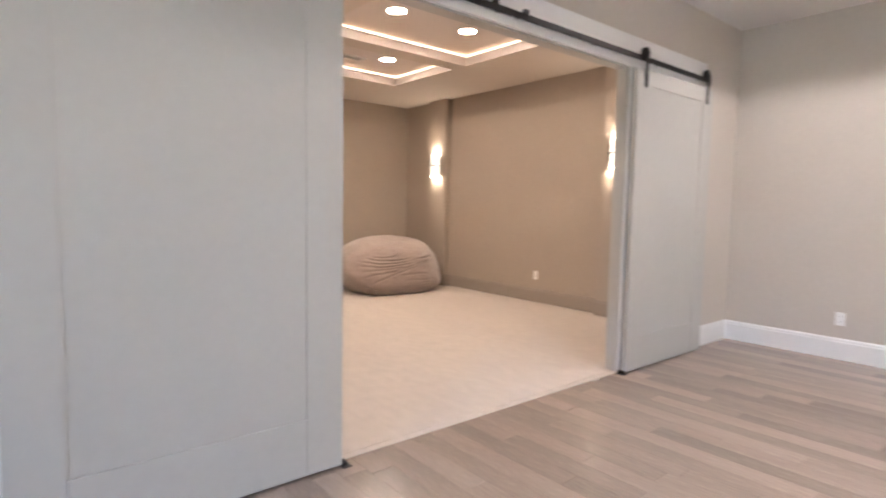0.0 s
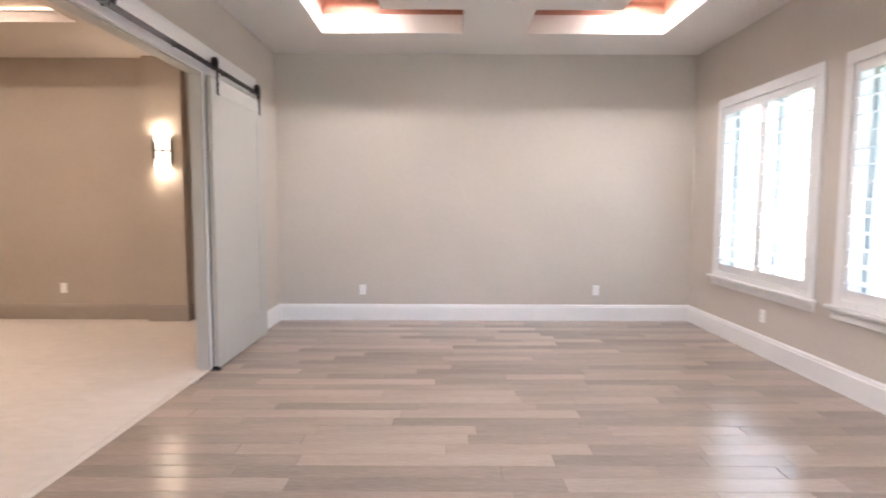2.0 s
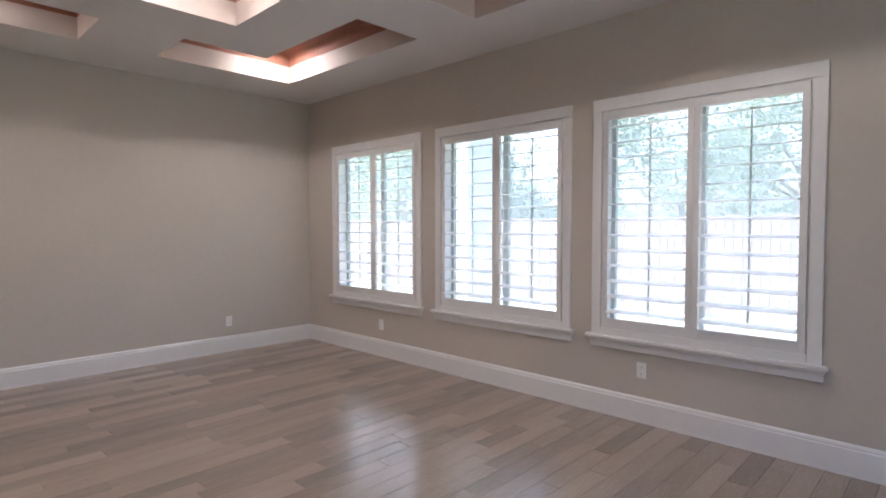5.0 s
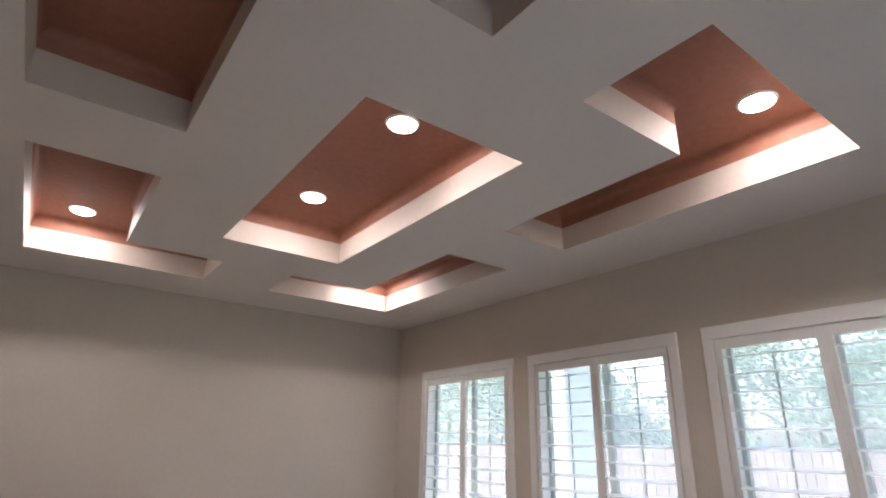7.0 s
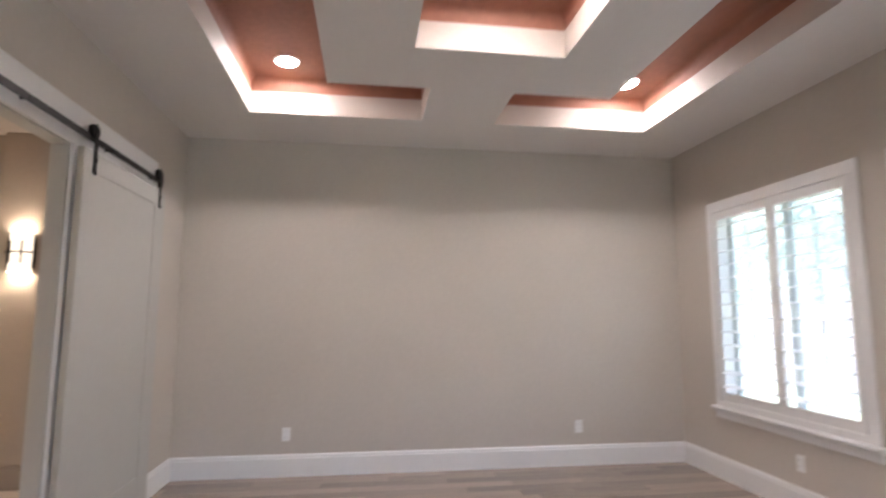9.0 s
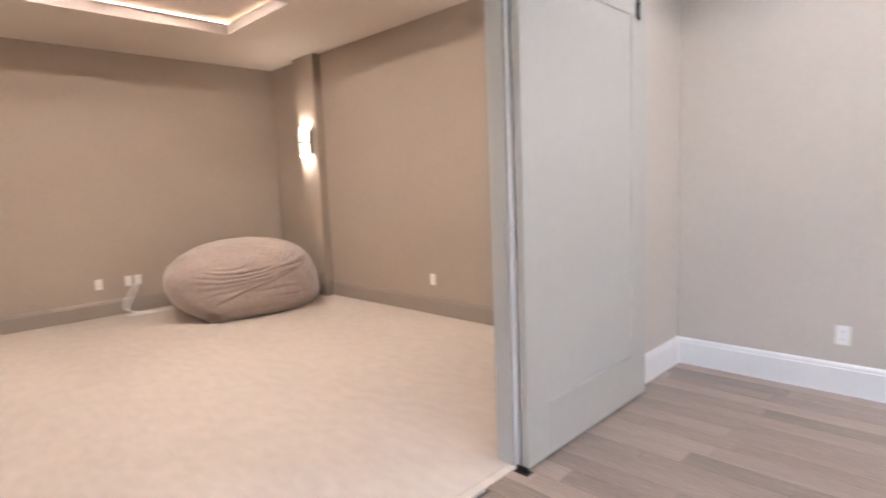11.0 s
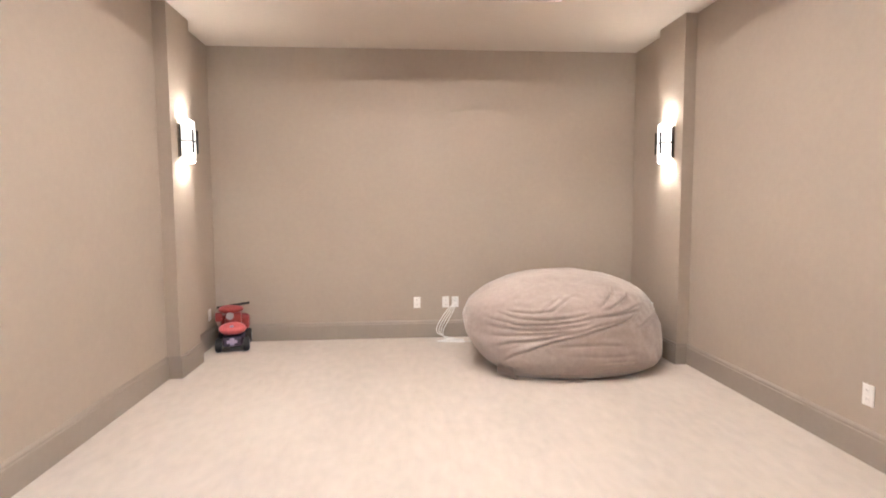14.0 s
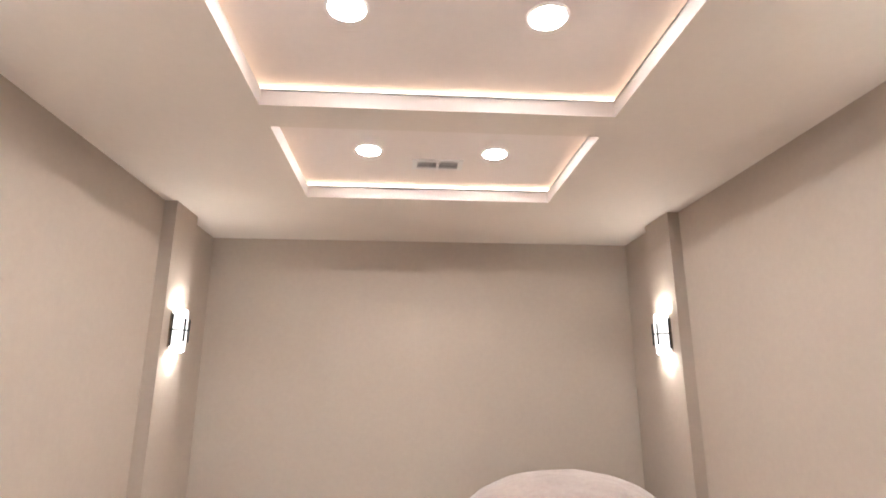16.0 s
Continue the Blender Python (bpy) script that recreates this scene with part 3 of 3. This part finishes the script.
# ---- bean bag ----
def bean_bag():
    """A slumped round bag; th runs round it (front is -pi/2), el is the height angle."""
    nu, nv = 300, 168
    # place (th, el), depth, half length, slope, bend, width
    folds = [(-1.50, 0.02, 0.052, 1.00, 0.56, 0.02, 0.020), (-1.48, 0.10, 0.030, 0.80, 0.50, 0.05, 0.022),
             (-1.95, 0.20, 0.055, 0.50, 0.08, 0.45, 0.020), (-2.00, 0.11, 0.050, 0.55, 0.10, 0.35, 0.020), (-1.98, 0.03, 0.045, 0.55, 0.16, 0.25, 0.020),
             (-2.05, -0.06, 0.040, 0.45, 0.20, 0.20, 0.022), (-2.05, 0.30, 0.035, 0.30, 0.15, 0.60, 0.020), (-2.10, -0.16, 0.030, 0.40, 0.25, 0.1, 0.024),
             (-1.12, 0.34, 0.060, 0.36, 0.20, 0.0, 0.018), (-1.08, 0.55, 0.055, 0.22, 0.75, 0.0, 0.020), (-1.22, 0.62, 0.045, 0.16, 1.30, 0.0, 0.020),
             (-0.98, 0.42, 0.035, 0.30, 0.28, 0.0, 0.020), (-1.75, 0.48, 0.035, 0.14, 1.6, 0.0, 0.026), (-1.86, 0.46, 0.030, 0.12, 1.8, 0.0, 0.024),
             (-1.45, -0.14, 0.025, 0.35, 0.12, 0.1, 0.022), (-1.35, -0.27, 0.022, 0.30, 0.10, 0.1, 0.025), (-1.28, -0.36, 0.020, 0.26, 0.10, 0.1, 0.022),
             (-1.25, -0.44, 0.018, 0.24, 0.08, 0.1, 0.022), (-0.55, 0.25, 0.03, 0.4, 0.3, 0.0, 0.03), (0.4, 0.2, 0.04, 0.7, 0.3, 0.1, 0.03), (2.2, 0.1, 0.04, 0.8, -0.2, 0.1, 0.03)]
    bm = bmesh.new()
    grid = []
    for i in range(nu):
        th = 2 * math.pi * i / nu - math.pi
        col = []
        for j in range(nv + 1):
            el = -math.pi / 2 + math.pi * j / nv
            p = Vector((math.cos(el) * math.cos(th), math.cos(el) * math.sin(th), math.sin(el)))
            r = 1 + 0.055 * noise.noise(p * 1.5 + Vector((3, 1, 2))) + 0.016 * noise.noise(p * 4) + 0.005 * noise.noise(p * 11)
            for f_th, f_el, depth, length, slope, bend, width in folds:
                d = (th - f_th + math.pi) % (2 * math.pi) - math.pi
                if abs(d) < length:
                    off = el - (f_el + slope * d + bend * d * d + 0.022 * noise.noise(Vector((d * 4, f_el * 9, f_th))))
                    w = (1 - (d / length) ** 2) ** 1.2
                    r -= depth * 0.85 * w * math.exp(-(off / (0.68 * width)) ** 2)
                    r += depth * 0.30 * w * math.exp(-((off - 0.05) / 0.034) ** 2) + depth * 0.18 * w * math.exp(-((off + 0.06) / 0.05) ** 2)
            # the cover is pulled tighter under the seam
            r += 0.018 * max(0.0, min(1.0, (0.02 + 0.56 * (th + 1.5) - el) * 5)) * math.exp(-((th + 1.4) / 0.9) ** 2)
            q = p * r
            low = min(1.0, max(0.0, -q.z) * 2.2)
            low = low * low * (3 - 2 * low)
            lift = 0.94 - 0.20 * low
            wide = 0.97 - 0.24 * low
            x = math.copysign(abs(q.x) ** wide, q.x) * (0.875 - 0.05 * min(1.0, max(0.0, -q.x) * 1.5))
            y = math.copysign(abs(q.y) ** wide, q.y) * 0.62
            z = math.copysign(abs(q.z) ** lift, q.z) * 0.46 + 0.385
            z -= 0.11 * q.x * (1 - min(1.0, abs(q.z))) * (0.4 + 0.6 * min(1.0, max(0.0, q.x * 2)))
            x += 0.12 * max(0.0, z - 0.45)
            y -= 0.10 * max(0.0, 0.35 - z)
            x += 0.24 * max(0.0, 0.3 - max(z, 0.0)) * min(1.0, max(0.0, -q.x) * 1.6)
            col.append(bm.verts.new((x, y, max(z, 0.0))))
        grid.append(col)
    for i in range(nu):
        for j in range(nv):
            a, b = grid[i], grid[(i + 1) % nu]
            bm.faces.new((a[j], b[j], b[j + 1], a[j + 1]))
    bmesh.ops.remove_doubles(bm, verts=bm.verts, dist=0.0005)
    bmesh.ops.recalc_face_normals(bm, faces=bm.faces)
    ob = part("bean_bag", bm, SUEDE, smooth=True)
    ob.matrix_basis = pose(4.615, 4.495, 0.006, 0, 0, 0)
    tagged(ob, "large wrinkled taupe microsuede bean bag on the carpet", "bean bag")
    # loose flap of the cover where the seam meets the floor
    bm = bmesh.new()
    n = 8
    rows = []
    for i in range(n + 1):
        u = i / n
        wv = 0.012 * math.sin(u * 6)
        rows.append([bm.verts.new((-0.60 + 0.12 * u + 0.03 * u * v, -0.405 - 0.085 * u + 0.03 * v + wv * 0.5, 0.135 - 0.03 * u - v * (0.125 + 0.0 * u))) for v in (0, 0.5, 0.8)])
    for ra, rb in zip(rows, rows[1:]):
        for a, b, c, d in zip(ra, ra[1:], rb[1:], rb):
            bm.faces.new((a, b, c, d))
    bmesh.ops.solidify(bm, geom=bm.faces[:], thickness=0.008)
    part("cover_flap", bm, SUEDE, ob, smooth=True)
    return ob


bean_bag()


# ---- ride-on toy ----
toy = empty("ride_on_toy", 1.600, 5.265, 0.006, 12)
tagged(toy, "red and dark violet ride-on toy with black wheels", "toy vehicle")


def wheel(x, y, r, w):
    bm = tube(bmesh.new(), (x - w / 2, y, r), (x + w / 2, y, r), r, seg=28)
    bmesh.ops.bevel(bm, geom=[e for e in bm.edges if abs(e.verts[0].co.x - e.verts[1].co.x) < 1e-5 and len(e.link_faces) == 2], offset=0.01, segments=2, affect="EDGES")
    wh = part("wheel", bm, RUBBER, toy)
    bm = tube(bmesh.new(), (x - w / 2 - 0.004, y, r), (x + w / 2 + 0.004, y, r), r * 0.5, seg=20)
    part("hub", bm, GREYP, wh)


for x in (-0.125, 0.125):
    wheel(x, -0.13, 0.068, 0.055)
    wheel(x, 0.20, 0.075, 0.06)
part("chassis", B(-0.095, 0.095, -0.15, 0.26, 0.055, 0.15, bevel=0.02), PURPLE, toy)
part("front_bumper", B(-0.085, 0.085, -0.195, -0.152, 0.06, 0.145, bevel=0.018), PURPLE, toy)
bm = B(-0.048, 0.048, -0.199, -0.1955, 0.092, 0.126, bevel=0.0015)
box(bm, -0.02, 0.02, -0.2, -0.1955, 0.072, 0.146, bevel=0.0015)
part("sticker", bm, LILAC, toy, "lilac flower-shaped sticker")
bm = bmesh.new()
bmesh.ops.create_uvsphere(bm, u_segments=24, v_segments=14, radius=1, matrix=pose(0.0, -0.09, 0.215) @ Matrix.Diagonal((0.125, 0.11, 0.062, 1)))
part("front_fender", bm, PINK, toy, smooth=True)
part("hood_stripe", B(-0.018, 0.018, -0.185, -0.10, 0.245, 0.262, bevel=0.004), LILAC, toy)
bm = B(-0.075, 0.075, -0.03, 0.10, 0.15, 0.36, bevel=0.03)
part("steering_column", bm, RED, toy)
part("headlamp", tube(bmesh.new(), (-0.025, -0.05, 0.33), (-0.025, -0.028, 0.33), 0.036, seg=20), GREYP, toy, "grey round headlamp")
bm = bmesh.new()
bmesh.ops.create_uvsphere(bm, u_segments=24, v_segments=14, radius=1, matrix=pose(-0.02, 0.03, 0.385) @ Matrix.Diagonal((0.12, 0.085, 0.045, 1)))
part("cowl", bm, RED, toy, smooth=True)
bm = tube(bmesh.new(), (-0.15, 0.06, 0.40), (0.0, 0.02, 0.425), 0.012, seg=12)
tube(bm, (0.0, 0.02, 0.425), (0.15, 0.06, 0.435), 0.012, seg=12)
part("handlebar", bm, RUBBER, toy)
part("seat", B(-0.085, 0.085, 0.11, 0.30, 0.15, 0.23, bevel=0.03), RUBBER, toy)
part("rear_body", B(-0.14, 0.14, 0.16, 0.31, 0.14, 0.30, bevel=0.04), RED, toy)
part("mirror", B(-0.165, -0.10, -0.005, 0.025, 0.27, 0.36, bevel=0.012), RED, toy)


# ---- cables by the back wall ----
def cable(pts, r=0.0045):
    cu = bpy.data.curves.new("power_cable", "CURVE")
    cu.dimensions = "3D"
    cu.bevel_depth, cu.bevel_resolution, cu.resolution_u = r, 2, 8
    sp = cu.splines.new("NURBS")
    sp.points.add(len(pts) - 1)
    for q, p in zip(sp.points, pts):
        q.co = (*p, 1)
    sp.use_endpoint_u, sp.order_u = True, 4
    cu.materials.append(PLASTIC)
    return tagged(new("power_cable", cu), "white cable hanging from an outlet to the carpet", "cable", "cables")


for k in range(4):
    e = random.uniform(-0.02, 0.02)
    q = TB - 0.05
    cable([(3.815 - 0.01 * k, TB - 0.012, 0.355), (3.810 - 0.02 * k, q, 0.33), (3.770 - 0.03 * k, q - 0.02, 0.25), (3.705 - 0.03 * k + e, q, 0.16), (3.660 - 0.03 * k + e, q - 0.02 * k, 0.07),
           (3.680 + 0.02 * k, q - 0.03, 0.014), (3.760 + 0.03 * k, q - 0.08, 0.012), (3.640 - 0.04 * k, q - 0.16, 0.012), (3.760, q - 0.22 + e, 0.012), (3.940, q - 0.12 - 0.04 * k, 0.012),
           (3.780, q - 0.07 - 0.04 * k, 0.017), (3.600 + 0.06 * k, q - 0.12, 0.013), (3.800, q - 0.24 + e, 0.012), (4.090, q - 0.20 + e, 0.012)])
plug = empty("power_adapter", 3.817, TB - 0.0105, 0.352)
tagged(plug, "white plug adapter in the wall outlet", "plug", "adapters")
part("body", B(-0.018, 0.018, -0.035, 0.0, -0.02, 0.02, bevel=0.004), PLASTIC, plug)

# ---- outdoors ----
boxes("ground", GRASS, [(-300, 300, -300, 300, -0.40, -0.22)], "green lawn behind the house", "lawn")
boxes("pavement", SOFFIT, [(XB, X2 + 0.6, YW - 2.4, YW - 0.18, -0.22, -0.17)], "pale concrete patio along the house", "patio")
boxes("pavement", SOFFIT, [(-12.0, XB - 0.16, -8.0, 3.0, -0.22, -0.17)], "pale concrete terrace outside the wide opening", "patio")

post = empty("porch_column", 4.97, -7.0, -0.22)
tagged(post, "blue-grey boarded porch column", "column")
part("shaft", B(-0.28, 0.28, -0.28, 0.28, 0.12, 3.4, bevel=0.01), SIDING, post)
part("plinth", B(-0.32, 0.32, -0.32, 0.32, 0.0, 0.12, bevel=0.01), SIDING, post)
for i in range(16):
    part("board", B(-0.288, 0.288, -0.288, 0.288, 0.14 + i * 0.2, 0.33 + i * 0.2, bevel=0.004), SIDING, post)

fence = empty("garden_fence", 2.0, -11.5, -0.22)
tagged(fence, "reddish cedar picket fence along the garden", "fence")
pb = bmesh.new()
box(pb, -0.07, 0.07, -0.01, 0.01, 0.03, 1.88, bevel=0.004)
first = part("board", pb, CEDAR, fence)
first.location.x = -12.0
for i in range(1, 165):
    o = new("board", first.data)
    o.parent = fence
    o.location = (-12.0 + i * 0.147, random.uniform(-0.004, 0.004), random.uniform(-0.012, 0.012))
for z in (0.35, 1.05, 1.55):
    part("rail", B(-12.1, 12.2, -0.055, -0.012, z, z + 0.09), CEDAR, fence)


def tree(x, y, h, r, seed):
    rnd = random.Random(seed)
    t = empty("tree", x, y, -0.22)
    tagged(t, "leafy green garden tree behind the fence", "tree", "garden trees")
    bm = bmesh.new()
    tube(bm, (0, 0, 0), (0.1, 0, h * 0.5), 0.16, 0.10, seg=10)
    tips = []
    for i in range(9):
        a, e = i * 2.4, rnd.uniform(0.35, 0.95)
        tip = Vector((math.cos(a) * r * 0.75, math.sin(a) * r * 0.75, h * (0.30 + 0.62 * e)))
        tube(bm, (0.08, 0, h * (0.25 + 0.22 * e)), tip, 0.06, 0.02, seg=7)
        tips.append(tip)
    part("trunk", bm, BARK, t)
    vs, fs = [], []
    blobs = [(tip + Vector((rnd.gauss(0, r * 0.22), rnd.gauss(0, r * 0.22), rnd.gauss(0, h * 0.10))), rnd.uniform(0.25, 0.5) * r) for tip in tips for _ in range(3)]
    for c, br in blobs:
        for _ in range(300):
            d = Vector((rnd.gauss(0, 1), rnd.gauss(0, 1), rnd.gauss(0, 1))).normalized() * br * rnd.uniform(0.5, 1.05)
            u = Vector((rnd.gauss(0, 1), rnd.gauss(0, 1), rnd.gauss(0, 0.6))).normalized()
            w = u.orthogonal().normalized() * rnd.uniform(0.035, 0.06)
            u = u * rnd.uniform(0.06, 0.11)
            p = c + d
            k = len(vs)
            vs.extend([tuple(p - u), tuple(p + w), tuple(p + u), tuple(p - w)])
            fs.append((k, k + 1, k + 2, k + 3))
    me = bpy.data.meshes.new("crown")
    me.from_pydata(vs, [], fs)
    me.materials.append(LEAF)
    cr = new("crown", me)
    cr.parent = t


for i, (x, y, h, r) in enumerate(((14.0, -15.5, 6.0, 2.8), (12.6, -18.5, 3.4, 1.8), (6.4, -19.5, 5.6, 2.9), (3.0, -19.5, 7.0, 3.0), (-1.6, -15.5, 7.0, 2.9), (-6.0, -17, 7.0, 3.0), (18.5, -18, 6.5, 3.0))):
    tree(x, y, h, r, 11 + i)


def far_woods():
    rnd = random.Random(5)
    vs, fs = [], []
    for _ in range(14000):
        x = rnd.uniform(-70, 110)
        top = 3.3 + 1.1 * math.sin(x * 0.31) + 0.7 * math.sin(x * 0.83 + 1)
        p = Vector((x, -46 + rnd.uniform(-1.5, 1.5), -0.2 + max(0.8, top) * rnd.uniform(0.0, 1.0)))
        u = Vector((rnd.gauss(0, 1), rnd.gauss(0, 0.5), rnd.gauss(0, 1))).normalized()
        w = u.orthogonal().normalized() * rnd.uniform(0.12, 0.22)
        u = u * rnd.uniform(0.18, 0.32)
        k = len(vs)
        vs.extend([tuple(p - u), tuple(p + w), tuple(p + u), tuple(p - w)])
        fs.append((k, k + 1, k + 2, k + 3))
    me = bpy.data.meshes.new("far_woods")
    me.from_pydata(vs, [], fs)
    me.materials.append(LEAF)
    tagged(new("far_woods", me), "pale green far belt of trees behind the garden", "trees", "", "stuff")


far_woods()

# ---- floor planks ----
PW, GAP = 0.128, 0.0012
lengths = (0.45, 0.62, 0.8, 0.95, 1.15, 1.35)
PLANK = {}


def plank_bm(L):
    bm = bmesh.new()
    x, c = PW / 2 - GAP / 2, 0.0009
    y = L / 2 - GAP / 2
    rings = [[(-x, -y, -0.012), (x, -y, -0.012), (x, y, -0.012), (-x, y, -0.012)], [(-x, -y, -c), (x, -y, -c), (x, y, -c), (-x, y, -c)],
             [(-x + c, -y + c, 0), (x - c, -y + c, 0), (x - c, y - c, 0), (-x + c, y - c, 0)]]
    vv = [[bm.verts.new(p) for p in r] for r in rings]
    for a, b in zip(vv, vv[1:]):
        for i in range(4):
            bm.faces.new((a[i], a[(i + 1) % 4], b[(i + 1) % 4], b[i]))
    bm.faces.new(vv[2])
    return bm


rnd = random.Random(5)
near = 0
rest_v, rest_f = [], []
col = 0
x = X2 - PW / 2
while x > XB + PW / 2:
    y = YW - rnd.uniform(0.0, 0.5)
    while y < 0:
        L = rnd.choice(lengths)
        a, b = max(y, YW), min(y + L, 0.0)
        y += L
        if b - a < 0.06:
            continue
        full = b - a > L - 1e-6
        L2 = L if full else round(b - a, 2)
        mid = (a + b) / 2
        if near < 300 and x > -0.6:
            if L2 not in PLANK:
                o = part("plank", plank_bm(L2), OAK, floor)
                PLANK[L2] = o.data
            else:
                o = new("plank", PLANK[L2])
                o.parent = floor
            o.location = (x, mid, rnd.uniform(-0.0004, 0.0004))
            near += 1
        else:
            k = len(rest_v)
            g = GAP / 2
            rest_v.extend([(x - PW / 2 + g, a + g, 0), (x + PW / 2 - g, a + g, 0), (x + PW / 2 - g, b - g, 0), (x - PW / 2 + g, b - g, 0),
                           (x - PW / 2 + g, a + g, -0.012), (x + PW / 2 - g, a + g, -0.012), (x + PW / 2 - g, b - g, -0.012), (x - PW / 2 + g, b - g, -0.012)])
            rest_f.extend([(k, k + 1, k + 2, k + 3), (k, k + 4, k + 5, k + 1), (k + 1, k + 5, k + 6, k + 2), (k + 2, k + 6, k + 7, k + 3), (k + 3, k + 7, k + 4, k)])
    x -= PW
me = bpy.data.meshes.new("planks")
me.from_pydata(rest_v, [], rest_f)
me.materials.append(OAK)
far = new("planks", me)
far.parent = floor
tagged(far, "grey-brown oak planks", kind="stuff")
